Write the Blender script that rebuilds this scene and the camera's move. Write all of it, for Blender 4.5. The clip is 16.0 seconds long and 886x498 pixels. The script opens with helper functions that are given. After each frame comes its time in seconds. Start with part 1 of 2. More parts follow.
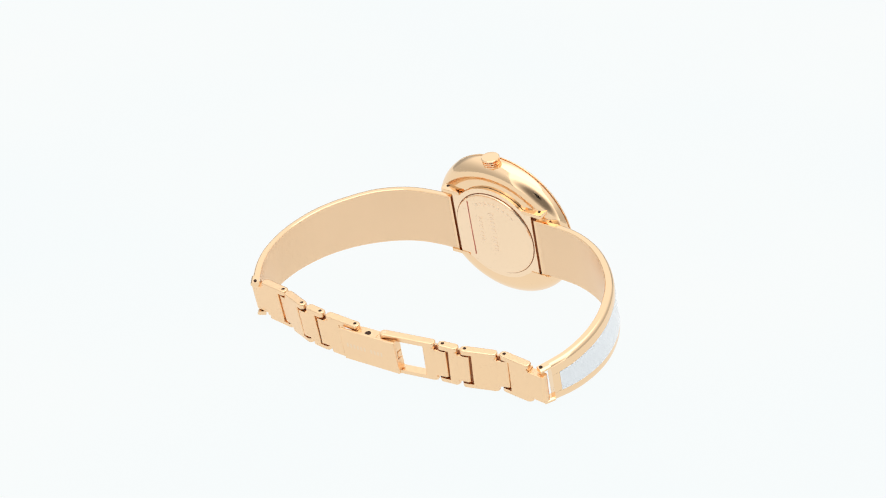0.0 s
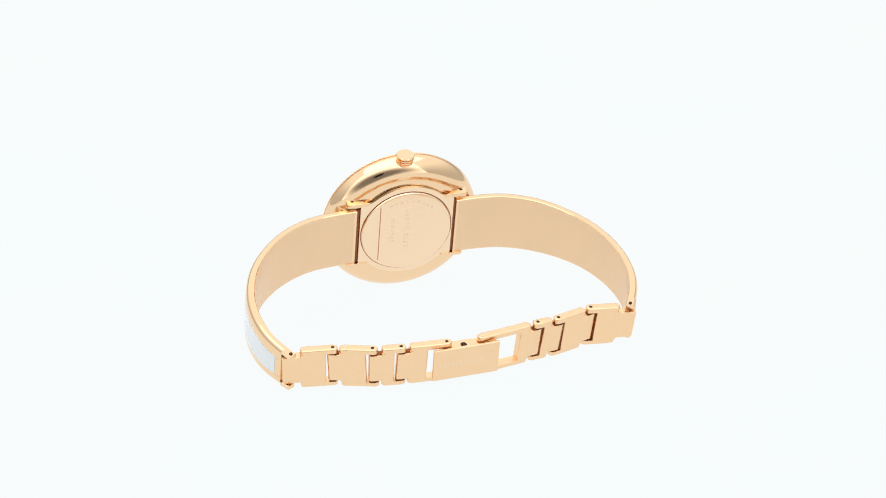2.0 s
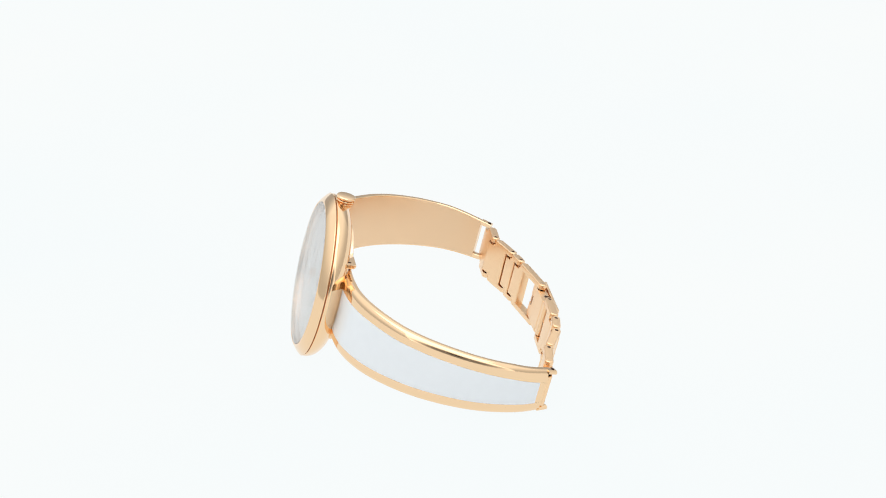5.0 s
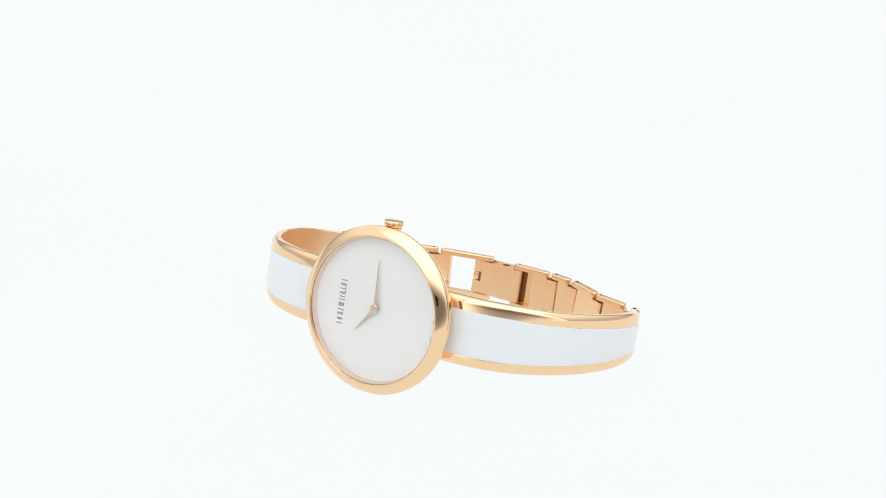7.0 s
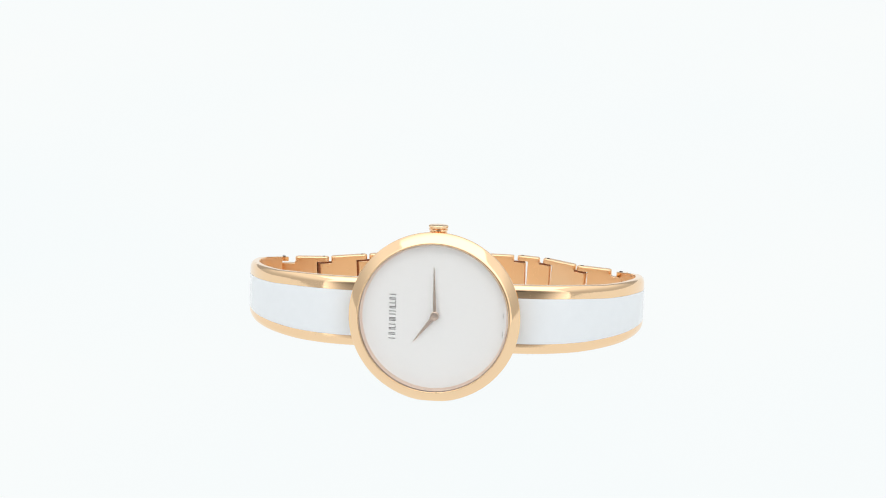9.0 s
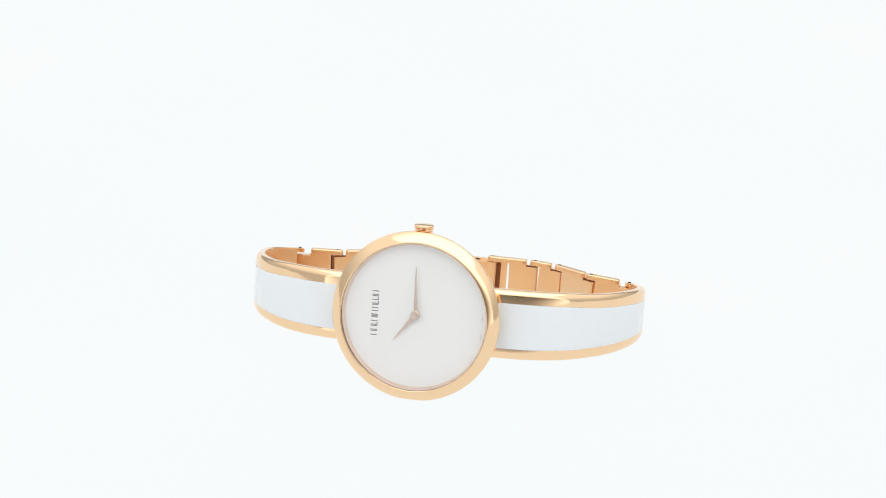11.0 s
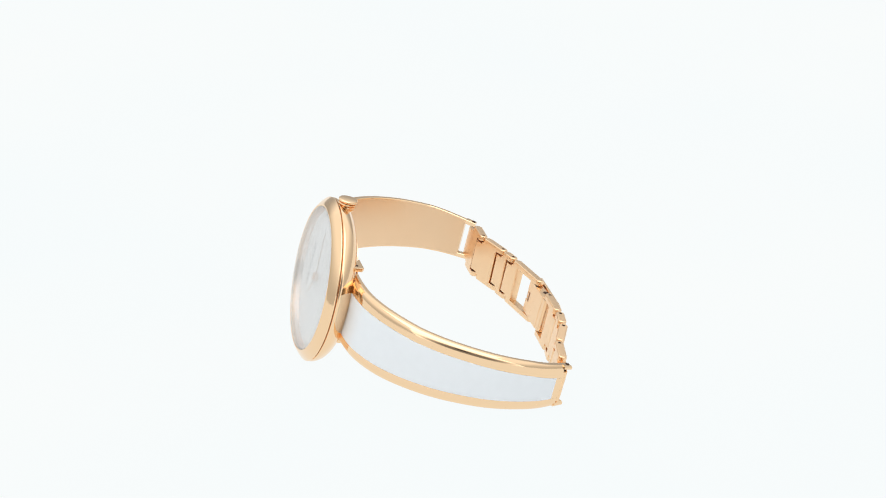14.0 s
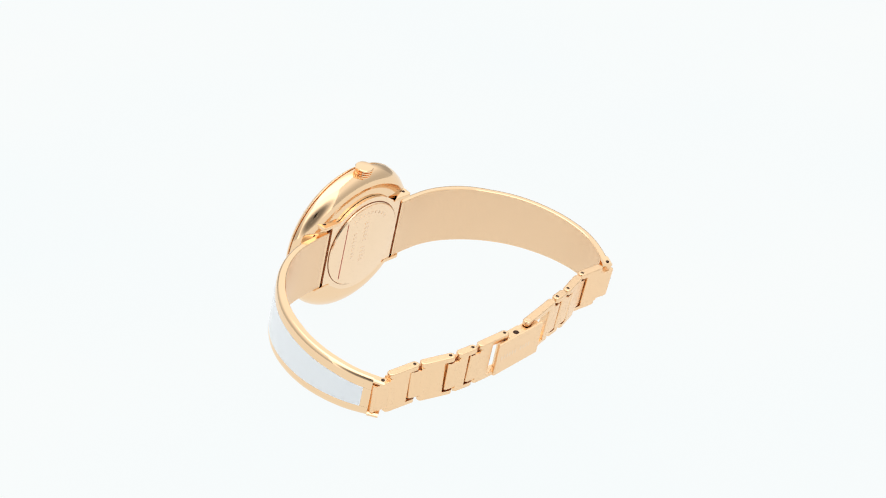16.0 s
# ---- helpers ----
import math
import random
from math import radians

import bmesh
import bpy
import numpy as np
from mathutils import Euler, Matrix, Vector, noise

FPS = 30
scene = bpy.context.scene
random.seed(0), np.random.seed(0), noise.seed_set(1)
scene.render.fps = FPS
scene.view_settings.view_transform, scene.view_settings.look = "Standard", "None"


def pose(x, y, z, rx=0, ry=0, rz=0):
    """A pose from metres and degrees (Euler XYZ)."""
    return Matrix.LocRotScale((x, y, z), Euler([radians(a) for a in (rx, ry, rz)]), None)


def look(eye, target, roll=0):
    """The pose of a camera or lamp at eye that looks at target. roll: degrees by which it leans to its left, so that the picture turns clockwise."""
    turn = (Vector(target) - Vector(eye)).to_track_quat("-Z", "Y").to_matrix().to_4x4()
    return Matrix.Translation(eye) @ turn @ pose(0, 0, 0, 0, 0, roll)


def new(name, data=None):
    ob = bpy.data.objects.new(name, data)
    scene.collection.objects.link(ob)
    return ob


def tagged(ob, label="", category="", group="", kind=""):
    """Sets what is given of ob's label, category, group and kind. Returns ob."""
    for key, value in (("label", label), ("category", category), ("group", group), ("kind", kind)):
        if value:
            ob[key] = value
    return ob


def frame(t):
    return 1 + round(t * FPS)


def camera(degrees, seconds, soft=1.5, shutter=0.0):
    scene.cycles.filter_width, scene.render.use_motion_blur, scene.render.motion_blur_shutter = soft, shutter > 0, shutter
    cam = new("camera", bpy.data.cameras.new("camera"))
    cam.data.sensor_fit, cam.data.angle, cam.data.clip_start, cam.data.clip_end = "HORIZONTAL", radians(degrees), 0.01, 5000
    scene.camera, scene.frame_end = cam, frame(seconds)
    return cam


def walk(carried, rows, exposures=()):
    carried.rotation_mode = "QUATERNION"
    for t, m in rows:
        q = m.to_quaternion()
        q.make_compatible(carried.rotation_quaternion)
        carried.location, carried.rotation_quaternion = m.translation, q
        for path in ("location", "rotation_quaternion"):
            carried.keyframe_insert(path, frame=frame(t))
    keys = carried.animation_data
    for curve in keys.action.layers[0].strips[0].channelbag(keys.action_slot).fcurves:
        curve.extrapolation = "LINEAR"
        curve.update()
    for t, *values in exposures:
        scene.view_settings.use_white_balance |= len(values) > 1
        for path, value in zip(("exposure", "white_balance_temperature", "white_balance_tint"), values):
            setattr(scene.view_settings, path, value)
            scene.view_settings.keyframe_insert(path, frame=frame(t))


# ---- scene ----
cam = camera(20.07, 16.0, soft=1.12)
eye = (0.00031, -0.4397, 0.21062)
aim = (0.00031, 0.0, 0.01801)
walk(cam, [(0.0, look(eye, aim, -0.11)), (16.0, look(eye, aim, -0.11))], exposures=[(0.0, 0.0), (16.0, 0.0)])

# ---------------------------------------------------------------- light
world = bpy.data.worlds.new("studio")
scene.world = world
world.use_nodes = True
world.node_tree.nodes["Background"].inputs[0].default_value = (1.0, 1.0, 1.0, 1)
world.node_tree.nodes["Background"].inputs[1].default_value = 0.0


# ---------------------------------------------------------------- materials
def material(name):
    m = bpy.data.materials.new(name)
    m.use_nodes = True
    return m, m.node_tree.nodes, m.node_tree.links, m.node_tree.nodes["Principled BSDF"]


def metal(name, colour, rough, grain=0.06, bump=0.02, scale=900.0, stretch=(1, 1, 1)):
    """Plated metal: base colour with a slow drift, fine scratches in roughness and relief."""
    m, n, l, b = material(name)
    b.inputs["Metallic"].default_value = 1.0
    co = n.new("ShaderNodeTexCoord")
    mp = n.new("ShaderNodeMapping")
    mp.inputs["Scale"].default_value = stretch
    l.new(co.outputs["Object"], mp.inputs["Vector"])
    fine = n.new("ShaderNodeTexNoise")
    fine.inputs["Scale"].default_value = scale
    fine.inputs["Detail"].default_value = 4
    l.new(mp.outputs[0], fine.inputs["Vector"])
    slow = n.new("ShaderNodeTexNoise")
    slow.inputs["Scale"].default_value = 90
    l.new(co.outputs["Object"], slow.inputs["Vector"])
    mix = n.new("ShaderNodeMix")
    mix.data_type = "RGBA"
    mix.inputs[6].default_value = (*colour, 1)
    mix.inputs[7].default_value = (*[c * 0.94 for c in colour], 1)
    l.new(slow.outputs[0], mix.inputs[0])
    l.new(mix.outputs[2], b.inputs["Base Color"])
    rr = n.new("ShaderNodeMapRange")
    rr.inputs["To Min"].default_value = max(0.02, rough - grain)
    rr.inputs["To Max"].default_value = rough + grain
    l.new(fine.outputs[0], rr.inputs["Value"])
    l.new(rr.outputs[0], b.inputs["Roughness"])
    bp = n.new("ShaderNodeBump")
    bp.inputs["Strength"].default_value = bump
    bp.inputs["Distance"].default_value = 0.0001
    l.new(fine.outputs[0], bp.inputs["Height"])
    l.new(bp.outputs[0], b.inputs["Normal"])
    return m


def plain(name, colour, rough, spec=0.5, coat=0.0, bump=0.02, scale=600.0):
    m, n, l, b = material(name)
    b.inputs["Roughness"].default_value = rough
    b.inputs["Specular IOR Level"].default_value = spec
    b.inputs["Coat Weight"].default_value = coat
    b.inputs["Coat Roughness"].default_value = 0.05
    co = n.new("ShaderNodeTexCoord")
    t = n.new("ShaderNodeTexNoise")
    t.inputs["Scale"].default_value = scale
    l.new(co.outputs["Object"], t.inputs["Vector"])
    mix = n.new("ShaderNodeMix")
    mix.data_type = "RGBA"
    mix.inputs[6].default_value = (*colour, 1)
    mix.inputs[7].default_value = (*[c * 0.96 for c in colour], 1)
    l.new(t.outputs[0], mix.inputs[0])
    l.new(mix.outputs[2], b.inputs["Base Color"])
    if bump:
        bp = n.new("ShaderNodeBump")
        bp.inputs["Strength"].default_value = bump
        bp.inputs["Distance"].default_value = 0.0001
        l.new(t.outputs[0], bp.inputs["Height"])
        l.new(bp.outputs[0], b.inputs["Normal"])
    return m


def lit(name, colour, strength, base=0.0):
    """White sheet whose brightness is its own emission."""
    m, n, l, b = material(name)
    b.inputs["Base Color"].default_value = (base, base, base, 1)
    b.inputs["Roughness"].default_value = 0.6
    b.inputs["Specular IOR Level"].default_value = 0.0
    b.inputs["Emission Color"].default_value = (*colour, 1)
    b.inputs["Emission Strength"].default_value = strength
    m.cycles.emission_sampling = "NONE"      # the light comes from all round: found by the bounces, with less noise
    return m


GOLD = metal("polished_rose_gold", (0.96, 0.68, 0.425), 0.09, 0.04, 0.01)
SATIN = metal("satin_rose_gold", (0.89, 0.63, 0.405), 0.36, 0.06, 0.015, 500, (1, 1, 14))
BACKGOLD = metal("caseback_rose_gold", (0.99, 0.745, 0.515), 0.20, 0.05, 0.02)
HANDS = metal("pink_gold_hands", (0.80, 0.66, 0.57), 0.25, 0.05, 0.02)
PINK = metal("pink_gold_flange", (0.93, 0.75, 0.64), 0.25, 0.05, 0.02)
ETCH = metal("etched_gold", (0.95, 0.72, 0.515), 0.30, 0.05, 0.05)
DARK = plain("dark_recess", (0.05, 0.025, 0.015), 0.7, 0.2)
# dark brown that stands in for the shade in narrow gaps
GAP_SHADE = metal("gap_shade_brown", (0.30, 0.12, 0.06), 0.5)
BRUSHED = metal("brushed_rose_gold", (0.98, 0.68, 0.415), 0.30, 0.06, 0.012, 700, (1, 1, 10))
ENAMEL = plain("white_enamel", (0.80, 0.83, 0.86), 0.16, 0.5, 0.0, 0.0)
DIAL = plain("silver_white_dial", (0.955, 0.95, 0.945), 0.45, 0.3, 0.0, 0.01, 2000)
INK = plain("grey_print", (0.13, 0.125, 0.125), 0.5)
PEEL = plain("red_film_edge", (0.55, 0.14, 0.09), 0.5)
GLASS, _n, _l, _b = material("crystal_glass")
_clear, _gloss, _mix, _face = _n.new("ShaderNodeBsdfTransparent"), _n.new("ShaderNodeBsdfGlossy"), _n.new("ShaderNodeMixShader"), _n.new("ShaderNodeLayerWeight")
_clear.inputs[0].default_value = (0.99, 0.99, 0.99, 1)
_gloss.inputs["Roughness"].default_value = 0.0
_pow, _sum = _n.new("ShaderNodeMath"), _n.new("ShaderNodeMath")
_pow.operation, _pow.inputs[1].default_value = "POWER", 3.0
_sum.operation, _sum.inputs[1].default_value, _sum.inputs[2].default_value = "MULTIPLY_ADD", 0.9, 0.02
_face.inputs["Blend"].default_value = 0.5
_l.new(_face.outputs["Facing"], _pow.inputs[0])
_l.new(_pow.outputs[0], _sum.inputs[0])
_l.new(_sum.outputs[0], _mix.inputs[0])
_l.new(_clear.outputs[0], _mix.inputs[1])
_l.new(_gloss.outputs[0], _mix.inputs[2])
_l.new(_mix.outputs[0], _n["Material Output"].inputs["Surface"])
# the table's overexposed white is emission, its uneven bluish light tinted by noise
TABLE = lit("glowing_table", (0.957, 0.995, 1.0), 0.962, 0.012)
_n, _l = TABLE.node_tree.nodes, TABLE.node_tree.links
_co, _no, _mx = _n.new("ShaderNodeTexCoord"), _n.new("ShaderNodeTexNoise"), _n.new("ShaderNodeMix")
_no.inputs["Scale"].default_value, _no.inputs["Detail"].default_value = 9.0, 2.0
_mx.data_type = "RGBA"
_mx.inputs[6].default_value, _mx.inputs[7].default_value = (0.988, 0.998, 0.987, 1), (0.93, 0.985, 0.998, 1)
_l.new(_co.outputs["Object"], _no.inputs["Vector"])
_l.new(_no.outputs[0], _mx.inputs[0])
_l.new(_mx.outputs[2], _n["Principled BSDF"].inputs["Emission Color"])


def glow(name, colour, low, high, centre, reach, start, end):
    """Unseen tent fabric, its light put in as emission that grows evenly from low to high with the distance from
    centre, in units of reach.
    """
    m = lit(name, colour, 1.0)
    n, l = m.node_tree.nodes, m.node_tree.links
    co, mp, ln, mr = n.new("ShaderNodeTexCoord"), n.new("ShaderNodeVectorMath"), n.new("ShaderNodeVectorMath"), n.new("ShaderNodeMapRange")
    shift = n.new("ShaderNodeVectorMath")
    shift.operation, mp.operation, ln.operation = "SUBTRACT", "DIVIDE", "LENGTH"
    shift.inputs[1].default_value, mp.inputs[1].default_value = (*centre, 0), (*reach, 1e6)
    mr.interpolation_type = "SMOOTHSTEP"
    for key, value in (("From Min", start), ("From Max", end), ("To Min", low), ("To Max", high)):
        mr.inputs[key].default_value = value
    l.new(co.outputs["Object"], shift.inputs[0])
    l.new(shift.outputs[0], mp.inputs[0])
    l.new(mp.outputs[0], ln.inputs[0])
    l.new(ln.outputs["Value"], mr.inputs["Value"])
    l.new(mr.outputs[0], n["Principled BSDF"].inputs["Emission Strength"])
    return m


# emission ramps on unseen walls, tuned to light the dial and shape gold reflections
TENT = glow("tent_side_glow", (0.985, 1.0, 0.995), 0.6, 1.1, (0.5, 0), (1.0, 1e6), 0.08, 0.6)
ROOF = glow("tent_roof_glow", (1.0, 1.0, 0.99), 1.15, 2.1, (0, 0.68), (1e6, 1.0), 0.3, 0.8)
TENT_BACK = glow("tent_back_glow", (0.985, 1.0, 0.995), 0.45, 1.15, (0, -0.5), (1e6, 1.0), 0.12, 0.6)
TENT_FRONT = glow("tent_front_glow", (1.0, 1.0, 0.99), 0.22, 1.85, (0, -0.29), (0.62, 0.30), 0.35, 1.5)
BLACK = plain("black_cloth", (0.012, 0.012, 0.012), 0.9, 0.1)

# ---------------------------------------------------------------- helpers
MM = 0.001
TILT = 14.48
BASE = pose(-0.00203, 0.0253, 0.01565, TILT, 0, 0)   # the watch's own axes on the table: x along, y out of the dial, z to the crown


FLAT = ("link", "clasp_base", "clasp_hook", "clasp_frame", "lug", "back_plate")   # parts whose broad faces stay flat


def part(name, bm, mat, parent, label="", m=None, smooth=True):
    me = bpy.data.meshes.new(name)
    bmesh.ops.recalc_face_normals(bm, faces=bm.faces)
    for f in bm.faces:
        f.smooth = smooth
    bm.to_mesh(me)
    bm.free()
    me.materials.append(mat)
    if smooth:
        me.set_sharp_from_angle(angle=radians(32))
    ob = new(name, me)
    if smooth and name in FLAT:
        weigh = ob.modifiers.new("even_faces", "WEIGHTED_NORMAL")
        weigh.keep_sharp = True
    ob.parent = parent
    if m is not None:
        ob.matrix_basis = m
    if label:
        tagged(ob, label)
    return ob


def lathe(profile, seg=128, closed=False):
    """Turns (radius, y) millimetres round the y axis."""
    bm = bmesh.new()
    rings = []
    for r, y in profile:
        if r < 1e-6:
            rings.append([bm.verts.new((0, y * MM, 0))])
        else:
            rings.append([bm.verts.new((r * MM * math.cos(2 * math.pi * i / seg), y * MM, r * MM * math.sin(2 * math.pi * i / seg))) for i in range(seg)])
    pairs = list(zip(rings, rings[1:]))
    if closed:
        pairs.append((rings[-1], rings[0]))
    for a, b in pairs:
        for i in range(seg):
            j = (i + 1) % seg
            q = [a[i % len(a)], a[j % len(a)], b[j % len(b)], b[i % len(b)]]
            q = list(dict.fromkeys(q))
            if len(q) > 2:
                bm.faces.new(q)
    return bm


def eased(points, times=2):
    """Corner-cut a profile so that its curve turns evenly; the two ends stay."""
    for _ in range(times):
        out = [points[0]]
        for (a, b), (c, d) in zip(points, points[1:]):
            out += [(0.75 * a + 0.25 * c, 0.75 * b + 0.25 * d), (0.25 * a + 0.75 * c, 0.25 * b + 0.75 * d)]
        points = out + [points[-1]]
    return points


def block(bm, x0, x1, y0, y1, z0, z1, bevel=0.0, seg=2, m=None):
    """A box in millimetres with rounded edges, added to bm."""
    t = bmesh.new()
    bmesh.ops.create_cube(t, size=1.0)
    for v in t.verts:
        v.co = Vector(((x0 + x1) / 2 + v.co.x * (x1 - x0), (y0 + y1) / 2 + v.co.y * (y1 - y0), (z0 + z1) / 2 + v.co.z * (z1 - z0))) * MM
    if bevel:
        bmesh.ops.bevel(t, geom=list(t.edges), offset=bevel * MM, segments=seg, affect="EDGES", profile=0.5)
    if m is not None:
        t.transform(m)
    add(bm, t)


def add(bm, t):
    me = bpy.data.meshes.new("tmp")
    t.to_mesh(me)
    t.free()
    bm.from_mesh(me)
    bpy.data.meshes.remove(me)


def prism(bm, outline, z0, z1, bevel=0.0, seg=2, side=0):
    """An outline in x, y (mm) raised from z0 to z1, with its long edges rounded."""
    t = bmesh.new()
    lo = [t.verts.new((x * MM, y * MM, z0 * MM)) for x, y in outline]
    hi = [t.verts.new((x * MM, y * MM, z1 * MM)) for x, y in outline]
    t.faces.new(lo[::-1]), t.faces.new(hi)
    for i in range(len(lo)):
        j = (i + 1) % len(lo)
        t.faces.new((lo[i], lo[j], hi[j], hi[i]))
    if bevel:
        top = max(z0, z1) * MM if side > 0 else min(z0, z1) * MM
        rim = [e for e in t.edges if abs(e.verts[0].co.z - e.verts[1].co.z) < 1e-7 and (side == 0 or abs(e.verts[0].co.z - top) < 1e-7)]
        bmesh.ops.bevel(t, geom=rim, offset=bevel * MM, segments=seg, affect="EDGES", profile=0.5)
    add(bm, t)


def rod(bm, r, z0, z1, x=0.0, y=0.0, seg=20, bevel=0.0):
    t = bmesh.new()
    bmesh.ops.create_cone(t, cap_ends=True, segments=seg, radius1=r * MM, radius2=r * MM, depth=(z1 - z0) * MM)
    bmesh.ops.translate(t, verts=t.verts, vec=(x * MM, y * MM, (z0 + z1) / 2 * MM))
    if bevel:
        rim = [e for e in t.edges if abs(e.verts[0].co.z - e.verts[1].co.z) < 1e-7]
        bmesh.ops.bevel(t, geom=rim, offset=bevel * MM, segments=2, affect="EDGES", profile=0.5)
    add(bm, t)


# ---------------------------------------------------------------- the glowing table and the unseen tent
def sheet(name, size_x, size_y, m, mat, label):
    bm = bmesh.new()
    bmesh.ops.create_cube(bm, size=1.0)
    for v in bm.verts:
        v.co = Vector((v.co.x * size_x, v.co.y * size_y, v.co.z * 0.004))
    return tagged(part(name, bm, mat, None, label, m, smooth=False), category="studio", kind="structure")


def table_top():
    """The flat white plate that carries the watch; it glows by emission."""
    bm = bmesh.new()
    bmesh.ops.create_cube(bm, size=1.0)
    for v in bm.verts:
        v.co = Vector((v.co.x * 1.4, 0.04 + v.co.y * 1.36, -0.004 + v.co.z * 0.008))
    return tagged(part("ground", bm, TABLE, None, "white table top, its brightness put in as emission", smooth=False), category="table", kind="structure")


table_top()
sheet("wall_north", 1.4, 1.0, pose(0, 0.72, 0.5, 90, 0, 0), TENT_BACK, "unseen white light tent back, its glow ramped as emission")
sheet("wall_west", 1.0, 1.36, pose(-0.70, 0.04, 0.5, 0, 90, 0), TENT, "unseen white light tent side, its glow ramped as emission")
sheet("wall_east", 1.0, 1.36, pose(0.70, 0.04, 0.5, 0, 90, 0), TENT, "unseen white light tent side, its glow ramped as emission")
sheet("ceiling", 1.4, 1.36, pose(0, 0.04, 1.0), ROOF, "unseen white light tent roof, its glow ramped as emission")
sheet("wall_south", 1.4, 1.0, pose(0, -0.64, 0.5, 90, 0, 0), TENT_FRONT, "unseen white light tent front, its emission dimmed round the lens")
# unseen panel standing for the camera, mirrored as dark spots in the gold
sheet("lens_card", 0.10, 0.08, pose(0, -0.50, 0.215, 66, 0, 0), BLACK, "unseen black panel behind the lens, added for dark reflections")

# ---------------------------------------------------------------- the watch
watch = tagged(new("wristwatch"), "rose gold bangle watch with white enamel inlays, standing on edge", "watch")


CASE = BASE @ pose(0.0002, -0.00062, -0.0004) @ Matrix.Diagonal((1.03, 0.96, 1.022, 1))
BACK = BASE @ pose(0.00045, 0, -0.0001)


def build_case():
    part("bezel", lathe([(13.42, -0.6), (13.42, 0.7)] + eased([(13.42, 0.9), (13.44, 1.06), (13.62, 1.12), (14.0, 0.92), (14.52, 0.53), (15.02, 0.05), (15.32, -0.3), (15.42, -0.45), (15.37, -0.57), (15.22, -0.61)]) + [(15.0, -0.64), (14.9, -0.8), (13.42, -0.8)], 160, closed=True), GOLD, watch, "polished rose gold rounded bezel", CASE)
    part("case_body", lathe([(0, -0.76), (14.9, -0.76)] + eased([(15.22, -0.78), (15.38, -0.88), (15.4, -1.3), (15.24, -1.95), (14.88, -2.7), (14.25, -3.45), (13.4, -4.1), (12.4, -4.5), (11.2, -4.65)]) + [(0, -4.65)], 160), GOLD, watch, "polished rose gold bowl-shaped case", CASE)
    part("seam", lathe([(14.5, -0.55), (15.12, -0.55), (15.12, -0.84), (14.5, -0.84)], closed=True), GAP_SHADE, watch, "dark seam between bezel and case", CASE)
    # back plate: a disc with straight flanks where the arms butt against it
    arc = [(10.4 * math.sin(a), 10.4 * math.cos(a)) for a in [radians(d) for d in range(-44, 45, 4)]]
    outline = [(-9.6, 7.0)] + arc + [(9.6, 7.0), (9.6, -7.0)] + [(-x, -z) for x, z in arc] + [(-9.6, -7.0)]
    bm = bmesh.new()
    prism(bm, [(x, -z) for x, z in outline], 5.2, 5.8, 0.12, 2, 1)
    bm.transform(pose(0, 0, 0, 90, 0, 0))
    plate = part("back_plate", bm, BACKGOLD, watch, "", BACK)
    bm = lathe([(0, -4.6), (9.5, -4.6), (9.5, -5.4), (0, -5.4)])
    part("plate_neck", bm, GOLD, watch, "", BACK)
    # slightly raised brown ring paints the shaded wall of the caseback step
    part("step_shade", lathe([(9.2, -5.7), (9.4, -5.7), (9.4, -5.815), (9.2, -5.815)], closed=True), GAP_SHADE, plate, "brown ring for the shade at the caseback step")
    back = part("caseback", lathe([(0, -5.6), (9.25, -5.6), (9.25, -5.95), (9.1, -6.15), (8.8, -6.23), (0, -6.28)]), BACKGOLD, watch, "smooth engraved rose gold caseback", BACK)
    part("flange", lathe([(13.4, 0.6), (13.4, -0.6), (12.9, -0.6), (12.95, -0.48), (13.28, 0.6)], closed=True), PINK, watch, "pink gold inner flange", CASE)
    dial = part("dial", lathe([(0, -0.5), (13.3, -0.5), (13.3, -0.8), (0, -0.8)]), DIAL, watch, "plain silvery white dial without numerals", CASE)
    glass = part("crystal", lathe([(0, 1.42), (6, 1.39), (11, 1.3), (13.05, 1.21), (13.41, 1.06), (13.41, 0.62), (0, 0.62)]), GLASS, watch, "clear slightly domed watch glass", CASE)
    glass.visible_shadow = False
    bars, z = [], -4.25
    for wide in (0.72, 0.70, 0.42, 0.70, 0.0, 0.66, None, 0.56, 0.42, 0.46, 0.0, 0.66):
        if wide is None:
            z += 0.32
            continue
        bars += [(7.5, z + 0.07, 1.22, 0.14)] + ([(7.5, z + 0.07 + wide, 1.22, 0.14)] if wide > 0.5 else [(6.95, z + 0.07 + wide / 2, 0.13, wide)] if wide else [])
        z += wide + 0.24
    bars += [(-12.3, -2.9 + 0.28 * i, 0.22, 0.1) for i in range(4)] + [(-12.35, 0.6 + 0.28 * i, 0.22, 0.1) for i in range(3)]
    for x, z, w, h in bars:
        bm = bmesh.new()
        block(bm, x - w / 2, x + w / 2, -0.5, -0.475, z - h / 2, z + h / 2)
        part("printed_bar", bm, INK, dial, "", None, False)
    # worn engraving and the edge of a red protective film on the caseback
    for k in range(10):
        if k == 5:
            continue
        bm = bmesh.new()
        block(bm, -0.5, 0.5, -6.295, -6.2, 4.6 - 0.95 * k, 5.1 - 0.95 * k)
        part("engraved_bar", bm, ETCH, back, "", None, False)
    for k in range(9):
        a = radians(-28 + 9 * k)
        bm = bmesh.new()
        block(bm, -0.28, 0.28, -6.275, -6.15, -0.28, 0.28, m=pose(0, 0, 0, 0, math.degrees(a), 0) @ pose(0, 0, 7.2 * MM))
        part("engraved_bar", bm, ETCH, back, "", None, False)
    for k in range(7):
        bm = bmesh.new()
        block(bm, -3.3, -2.6, -6.29, -6.2, 3.0 - 0.9 * k, 3.45 - 0.9 * k)
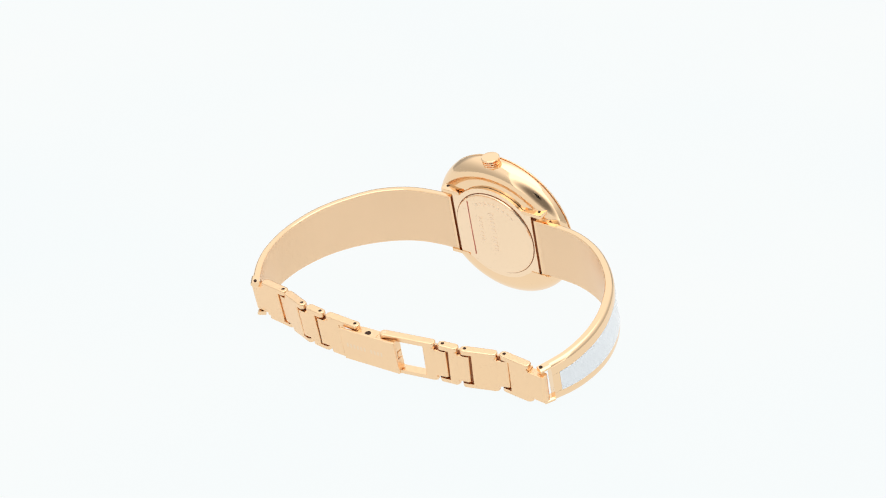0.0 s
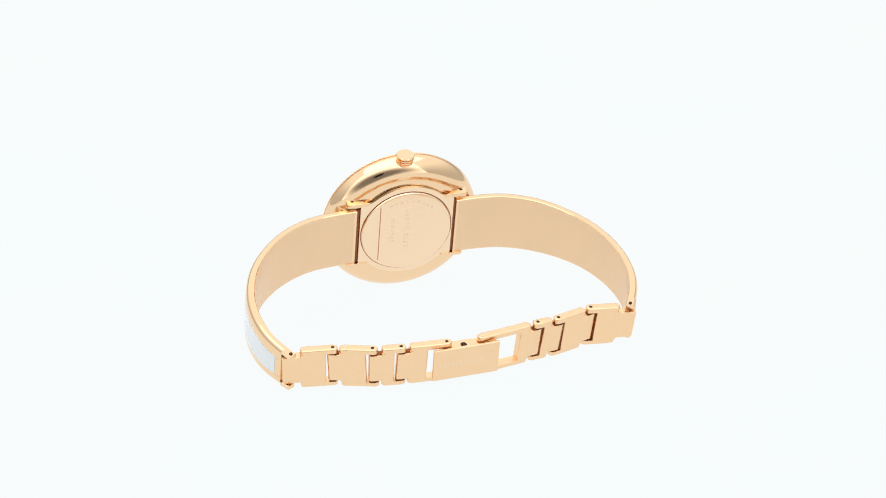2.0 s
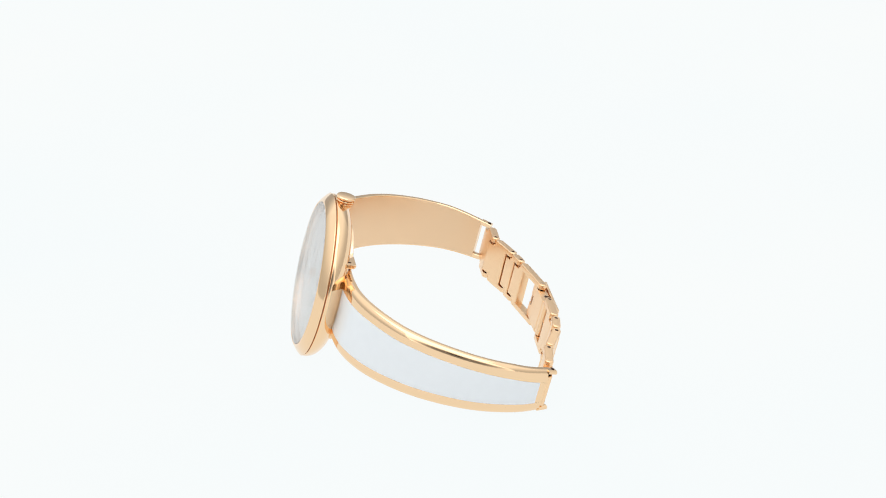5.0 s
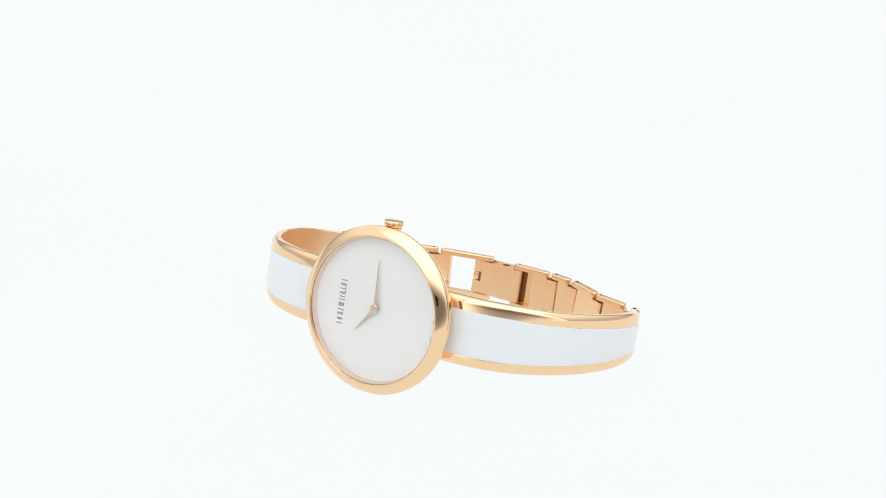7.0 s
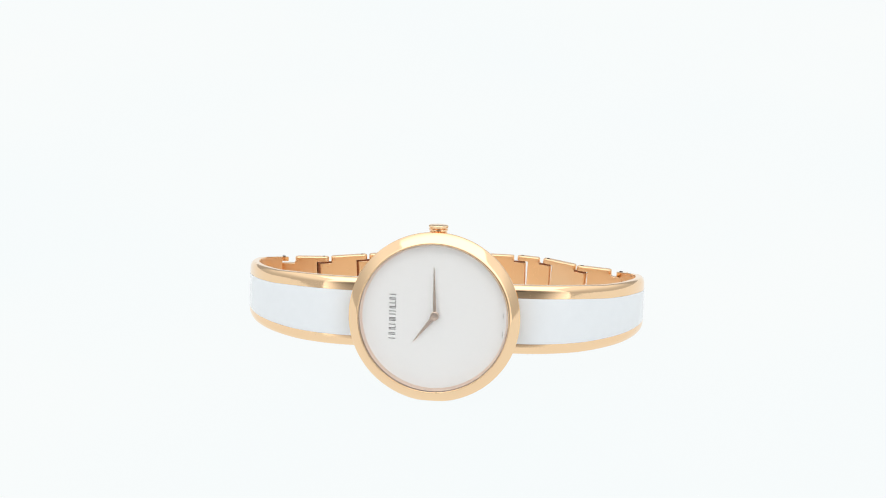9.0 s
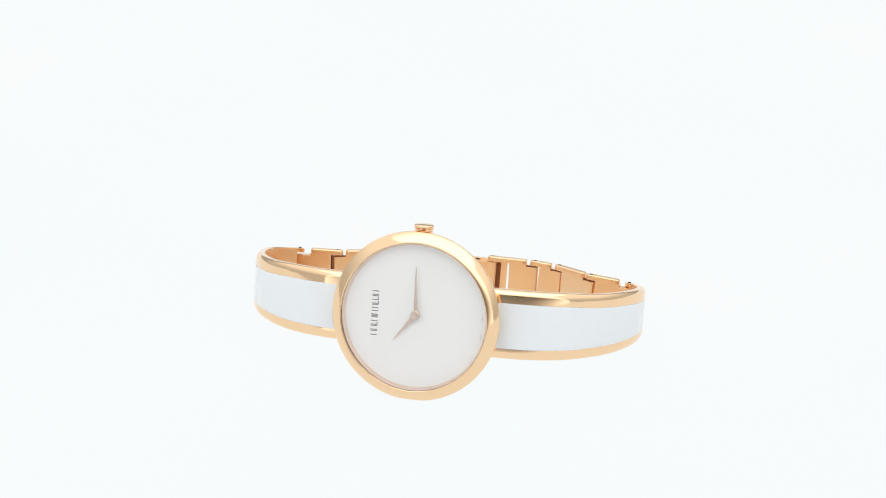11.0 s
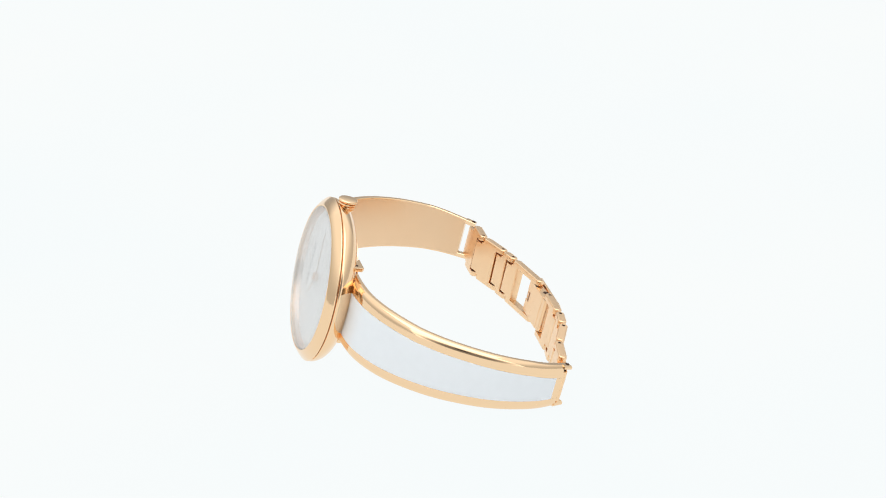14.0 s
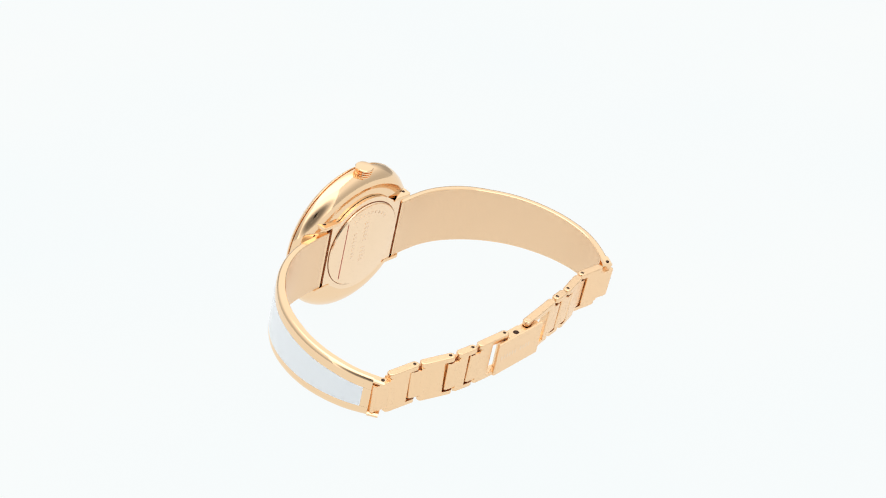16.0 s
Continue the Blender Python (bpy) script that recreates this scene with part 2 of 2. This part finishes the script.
        part("engraved_bar", bm, ETCH, back, "", None, False)
    bm = bmesh.new()
    block(bm, -5.66, -5.52, -6.31, -6.15, -6.4, 6.6)
    part("film_edge", bm, PEEL, back, "red edge of a protective film", None, False)


def pointer(name, length, angle, y, wide, label):
    """A tapered pointer that turns round the y axis; angle from the crown side towards +x."""
    bm = bmesh.new()
    pts = [(-wide * 0.3, 0.0), (-wide * 0.5, length * 0.16), (-wide * 0.34, length * 0.5), (-0.07, length), (0.07, length), (wide * 0.34, length * 0.5), (wide * 0.5, length * 0.16), (wide * 0.3, 0.0)]
    prism(bm, pts, -0.05, 0.05, 0.03, 1)
    bm.transform(pose(0, y * MM, 0, 0, angle, 0) @ pose(0, 0, 0, 90, 0, 0))
    return part(name, bm, HANDS, watch, label, BASE)


def build_crown():
    prof = [(0, 11.6), (0.85, 11.6), (0.85, 14.2), (1.1, 14.35), (1.34, 14.42), (1.4, 14.52), (1.4, 14.72), (1.15, 14.8), (1.15, 14.9), (1.5, 14.96), (1.56, 15.06), (1.56, 15.26), (1.25, 15.34), (1.25, 15.44), (1.6, 15.5), (1.66, 15.6), (1.66, 15.8), (1.3, 15.88), (1.3, 15.98), (1.66, 16.04), (1.7, 16.12), (1.7, 16.34), (1.6, 16.46), (1.25, 16.52), (0, 16.55)]
    bm = lathe([(r * 1.06, -y - 0.22) for r, y in prof], 40)
    bm.transform(pose(-0.35 * MM, -3.05 * MM, -0.1 * MM, -90, 0, 0))
    part("crown", bm, GOLD, watch, "polished stepped rose gold winding crown", BACK)


def build_lugs():
    for sx in (-1, 1):
        # brown strip for the contact shade where the arm runs under the bowl
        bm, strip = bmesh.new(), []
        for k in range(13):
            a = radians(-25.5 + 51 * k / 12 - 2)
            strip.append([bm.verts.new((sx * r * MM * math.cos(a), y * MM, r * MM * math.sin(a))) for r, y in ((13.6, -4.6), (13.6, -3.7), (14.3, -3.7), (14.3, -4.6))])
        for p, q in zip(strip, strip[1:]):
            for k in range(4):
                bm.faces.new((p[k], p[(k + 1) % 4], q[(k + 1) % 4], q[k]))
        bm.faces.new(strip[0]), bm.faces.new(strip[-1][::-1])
        part("joint_shade", bm, GAP_SHADE, watch, "brown strip for the shade between case and bangle arm", BACK)
        for sz in (-1, 1):
            bm = bmesh.new()
            out = [(7.6, -5.95), (9.9, -4.5), (11.9, -2.9), (12.35, -3.3), (12.2, -5.7), (11.8, -6.05)]
            prism(bm, [(sx * x, y) for x, y in out], min(sz * 6.95, sz * 7.75), max(sz * 6.95, sz * 7.75), 0.14)
            lug = part("lug", bm, GOLD, watch, "", BACK)
            bm = bmesh.new()
            rod(bm, 0.34, min(sz * 7.6, sz * 7.77), max(sz * 7.6, sz * 7.77), sx * 11.15, -4.75)
            part("pin_hole", bm, DARK, lug)
        # rod in brown, giving the deep hinge gap its shade by colour
        bm = bmesh.new()
        rod(bm, 0.4, -6.6, 6.0, sx * 9.9, -5.1)
        part("shade_fill", bm, GAP_SHADE, watch, "hinge rod coloured brown for the shade in the gap", BACK)


# ---------------------------------------------------------------- bangle arms
CURVE = [(10.05, -4.05), (14.3, -4.1), (20.0, -4.8), (26.1, -7.45), (31.4, -11.9), (35.4, -17.6), (37.8, -24.7), (38.15, -31.1), (37.1, -36.2), (35.1, -40.2), (33.6, -42.9)]
THICK = 1.7
RIM_UP, RIM_LOW = 2.4, 2.0


def spline(pts, per=16, count=110):
    """A smooth even line through the plan points."""
    out = []
    P = [2 * Vector(pts[0]) - Vector(pts[1])] + [Vector(p) for p in pts] + [2 * Vector(pts[-1]) - Vector(pts[-2])]
    for i in range(1, len(P) - 2):
        a, b, c, d = P[i - 1:i + 3]
        for k in range(per):
            t = k / per
            out.append(0.5 * ((2 * b) + (c - a) * t + (2 * a - 5 * b + 4 * c - d) * t * t + (3 * b - a - 3 * c + d) * t ** 3))
    out.append(P[-2])
    for _ in range(40):
        out = [out[0]] + [(p + 2 * q + r) / 4 for p, q, r in zip(out, out[1:], out[2:])] + [out[-1]]
    X, Y = np.array([p.x for p in out]), np.array([p.y for p in out])
    s = np.concatenate([[0], np.cumsum(np.hypot(np.diff(X), np.diff(Y)))])
    u = np.linspace(0, s[-1], count)
    return [Vector((x, y)) for x, y in zip(np.interp(u, s, X), np.interp(u, s, Y))]


def half_width(y):
    return float(np.interp(-y, [3, 8, 12, 20, 27, 33, 43], [6.5, 6.28, 5.95, 5.55, 5.15, 4.75, 3.95]))


def mid_z(y):
    return float(np.interp(-y, [3, 12, 20, 33, 43], [-0.6, -0.75, -0.68, -0.7, -1.15]))


def sweep(line, section):
    """section(y) gives (depth below the outer face, z) corners in mm."""
    bm = bmesh.new()
    rings = []
    for i, p in enumerate(line):
        q, r = line[max(i - 1, 0)], line[min(i + 1, len(line) - 1)]
        t = (r - q).normalized()
        n = Vector((t.y, -t.x))
        rings.append([bm.verts.new(((p.x + n.x * d) * MM, (p.y + n.y * d) * MM, (z + mid_z(p.y)) * MM)) for d, z in section(p.y)])
    k = len(rings[0])
    for a, b in zip(rings, rings[1:]):
        for i in range(k):
            j = (i + 1) % k
            bm.faces.new((a[i], a[j], b[j], b[i]))
    bm.faces.new(rings[0]), bm.faces.new(rings[-1][::-1])
    return bm


def arm_section(y):
    h = half_width(y)
    def edge(rim):
        return [(THICK, h - 0.12), (THICK - 0.12, h), (1.0, h)] + eased([(0.95, h), (0.55, h - 0.06), (0.22, h - 0.42), (0.03, h - 0.9), (0.0, h - 1.35)]) + [(0.0, h - rim + 0.02), (0.25, h - rim)]
    return edge(RIM_UP) + [(d, -z) for d, z in edge(RIM_LOW)[::-1]]


def inlay_section(y, proud=0.06):
    h = half_width(y)
    a, b = h - RIM_UP, -h + RIM_LOW
    return [(0.28, a), (proud * -0.3, a), (-proud * 0.6, a - 0.12), (-proud, a - 0.6), (-proud, b + 0.6), (-proud * 0.6, b + 0.12), (proud * -0.3, b), (0.28, b)]


def bar_section(y):
    return [(max(d, 0.0), z) for d, z in inlay_section(y, 0.0)]


def build_arm(sx, swing, label):
    line = spline(CURVE)
    m = BASE @ pose(0.0005 if sx > 0 else 0.0002, 0, -0.0001) @ pose(sx * 10.6 * MM, -4.3 * MM, 0, 0, 0, swing) @ pose(-sx * 10.6 * MM, 4.3 * MM, 0)
    flip = Matrix.Diagonal((sx, 1, 1, 1))

    def fix(bm):
        bm.transform(flip)
        return bm
    # the strip stops short of the end; two ears carry the pin
    arm = part("bangle_arm", fix(sweep(line[:-6], arm_section)), GOLD, watch, label, m)
    part("enamel_inlay", fix(sweep(line[3:-9], inlay_section)), ENAMEL, arm, "glossy white enamel inlay")

    part("end_bar", fix(sweep(line[-10:-6], bar_section)), GOLD, arm)

    def lining(y):
        h = half_width(y) - 0.22
        return [(THICK + 0.02, -h), (THICK + 0.02, h), (THICK - 0.05, h), (THICK - 0.05, -h)]
    part("inner_face", fix(sweep(line[1:-6], lining)), SATIN, arm, "satin brushed inner face")
    for sz in (-1, 1):
        def ear(y, sz=sz):
            h = half_width(y)
            a, b = sorted((sz * h, sz * (h - 0.9)))
            return [(THICK - 0.1, a), (THICK, a + 0.1), (THICK, b - 0.1), (THICK - 0.1, b), (0.35, b), (0.02, b - 0.25), (0.02, a + 0.25), (0.35, a)]
        e = part("end_ear", fix(sweep(line[-7:-2], ear)), GOLD, arm)
        p, q = line[-4], line[-3]
        t = (q - p).normalized()
        bm = bmesh.new()
        z = mid_z(p.y) + sz * half_width(p.y)
        rod(bm, 0.34, z - 0.1, z + 0.1, p.x + t.y * 0.95, p.y - t.x * 0.95)
        part("pin_hole", fix(bm), DARK, e)
    return arm


# ---------------------------------------------------------------- chain and clasp
H = 4.4                      # half height of a link
PINS = [(-31.05, -41.5, -1.1), (-23.65, -42.55, -0.75), (-16.55, -45.15, -0.05), (-11.5, -45.8, 0.15), (-2.95, -46.0, 0.1), (3.9, -45.8, 0.2), (15.45, -43.4, -0.3), (19.95, -42.5, -0.65), (27.3, -40.1, -1.1), (34.6, -40.4, -1.45)]
T = 0.85                     # half thickness of a link


def plan(x0, x1, r0, r1, half=0.85):
    """A strip from x0 to x1 with rounded ends, in plan."""
    out = []
    for x, r, sx in ((x1, r1, 1), (x0, r0, -1)):
        for cy, a0 in ((-sx, -90), (sx, 0)):
            for k in range(4):
                a = radians(a0 + 30 * k) if sx > 0 else radians(a0 + 180 + 30 * k)
                out.append((x - sx * r + r * math.cos(a), cy * (half - r) + r * math.sin(a)))
    return out


def fork(bm, start, length, gap=1.3):
    """The two outer plates of a link, and its solid middle."""
    for s in (-1, 1):
        a, b = sorted((s * H, s * (H - 1.0)))
        prism(bm, plan(start, length + 0.95, 0.72, 0.8), a, b, 0.26, 3, s)
    if length - gap > start:
        prism(bm, plan(start, length - gap, 0.02, 0.25), -H + 1.0, H - 1.0)


def fork_shade(parent, ends, start=-0.75):
    """Brown block for the shade round a tongue, inside its neighbour's fork."""
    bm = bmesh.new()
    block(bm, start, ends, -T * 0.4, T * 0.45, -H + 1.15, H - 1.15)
    part("shade_fill", bm, GAP_SHADE, parent, "", None, False)


def tongue(bm, end, start=-0.92):
    prism(bm, plan(start, end, 0.5, 0.02, T - 0.012), -H + 1.36, H - 1.36, 0.12)


def holes(parent, x):
    for s in (-1, 1):
        bm = bmesh.new()
        rod(bm, 0.34, min(s * (H - 0.1), s * (H + 0.012)), max(s * (H - 0.1), s * (H + 0.012)), x, 0)
        part("pin_hole", bm, DARK, parent)


def along(a, b):
    """Pose with x from pin a to pin b, and the distance."""
    d = Vector(b) - Vector(a)
    flat = math.hypot(d.x, d.y)
    m = pose(a[0] * MM, a[1] * MM, a[2] * MM, 0, 0, math.degrees(math.atan2(d.y, d.x))) @ pose(0, 0, 0, 0, -math.degrees(math.atan2(d.z, flat)), 0)
    return BASE @ m, d.length


TURN = pose(0, 0, 0, 180, 0, 0)


def build_chain():
    for i, j in ((0, 1), (1, 2), (2, 3), (9, 8), (8, 7), (7, 6)):
        m, length = along(PINS[i], PINS[j])
        bm = bmesh.new()
        fork(bm, 1.45, length)
        tongue(bm, 1.5, -2.0 if i in (0, 9) else -0.92)
        ob = part("link", bm, BRUSHED, watch, "brushed rose gold bracelet link" if length > 6 else "short brushed rose gold bracelet link", m if j > i else m @ TURN)
        holes(ob, length)
        if i not in (0, 9):
            fork_shade(ob, 1.45, -1.3 if i in (7, 8) else -0.75)


def build_clasp():
    m, length = along(PINS[3], PINS[4])
    bm = bmesh.new()
    fork(bm, 1.45, length, gap=length - 4.9)
    tongue(bm, 1.5)
    base = part("clasp_base", bm, BRUSHED, watch, "forked rose gold clasp base", m)
    holes(base, length)
    fork_shade(base, 1.45)
    # hook plate, hinged on the base, its cover lying over the frame
    m2, l2 = along(PINS[4], PINS[5])
    bm = bmesh.new()
    prism(bm, plan(-0.8, 8.3, 0.6, 0.02), -H + 1.15, H - 1.15)
    for a, b in ((0.85, H - 1.15), (-H + 1.15, -0.85)):
        prism(bm, plan(8.3, 9.7, 0.02, 0.2), a, b)
    prism(bm, plan(0.9, 5.4, 0.3, 0.3, T + 0.1), -H + 1.05, H - 1.05, 0.12)
    block(bm, -2.8, 10.1, -1.62, -1.05, -H + 0.8, H - 0.8, 0.14)
    block(bm, -0.4, 9.2, -1.1, -0.8, -H + 1.6, H - 1.6)
    hook = part("clasp_hook", bm, BRUSHED, watch, "rose gold hook plate with worn engraving", m2)
    # brown plate put in as the shadow beneath the hook cover
    under = bmesh.new()
    block(under, -1.5, 9.7, -1.1, -0.87, -H + 1.15, H - 1.15)
    part("cover_shade", under, GAP_SHADE, hook, "brown plate for the shade under the hook cover", None, False)
    # shadow line beside the catch tab, made as a brown block
    bm = bmesh.new()
    block(bm, 7.9, 8.45, -0.5, T + 0.012, -0.95, 0.95)
    part("tab_shade", bm, GAP_SHADE, hook, "", None, False)
    bm = bmesh.new()
    block(bm, 8.4, 9.75, -0.7, T - 0.12, -0.68, 0.68, 0.15)
    part("catch_tab", bm, BRUSHED, hook, "small square spring catch")
    for k in range(11):
        if k == 6:
            continue
        bm = bmesh.new()
        block(bm, -1.6 + k * 0.8, -1.2 + k * 0.8, -1.635, -1.57, -0.45, 0.45)
        part("engraved_bar", bm, ETCH, hook, "", None, False)
    bm = bmesh.new()
    rod(bm, 0.62, H - 1.3, H - 1.03, 3.3, -0.45)
    part("pin_hole", bm, DARK, hook)
    # frame side with its open window
    m3, l3 = along(PINS[6], PINS[5])
    bm = bmesh.new()
    fork(bm, 1.45, l3, gap=l3 - 3.8)
    tongue(bm, 1.5)
    frame_ob = part("clasp_frame", bm, BRUSHED, watch, "rose gold clasp frame with an open window", m3 @ TURN)
    fork_shade(frame_ob, 1.45, -1.3)
    for s in (-1, 1):
        bm = bmesh.new()
        rod(bm, 0.42, min(s * (H - 0.1), s * (H + 0.02)), max(s * (H - 0.1), s * (H + 0.02)), l3, 0)
        part("rivet", bm, BACKGOLD, frame_ob)


build_case()
pointer("minute_hand", 9.0, 2.5, -0.4, 0.62, "slim tapered pink gold minute hand")
pointer("hour_hand", 6.3, 142.0, -0.55, 0.78, "short tapered pink gold hour hand")
part("centre_cap", lathe([(0, -0.85), (0.8, -0.85), (0.8, -0.02), (0.7, 0.06), (0.32, 0.08), (0.30, 0.02), (0, 0.02)], 32), HANDS, watch, "", BASE)
build_crown()
build_lugs()
build_arm(1, 2.5, "rose gold tapered half bangle")
build_arm(-1, 2.6, "rose gold tapered half bangle")
build_chain()
build_clasp()


def motions():
    turns = [(0.0, -37.5), (0.5, -24.55), (1.0, -10.75), (1.5, 2.4), (2.0, 16.4), (2.5, 29.3), (3.0, 43.1), (3.2, 48.5),
             (3.7, 62.0), (4.2, 75.45), (4.8, 91.6), (5.3, 105.05), (5.5, 110.05), (6.0, 123.85), (6.5, 135.3), (7.0, 145.9), (7.5, 154.35), (8.0, 162.28), (8.5, 168.1), (8.7, 170.1),
             (9.15, 173.3), (9.6, 174.5), (10.05, 173.5), (10.5, 170.3), (10.8, 167.0), (11.0, 164.25), (11.5, 157.55), (12.0, 148.8), (12.5, 139.4), (13.0, 127.95),
             (13.5, 115.9), (14.0, 102.3), (14.5, 89.2), (15.0, 75.3), (15.5, 62.1), (16.0, 47.95)]
    walk(watch, [(t, pose(0, 0, 0, 0, 0, a)) for t, a in turns])


motions()
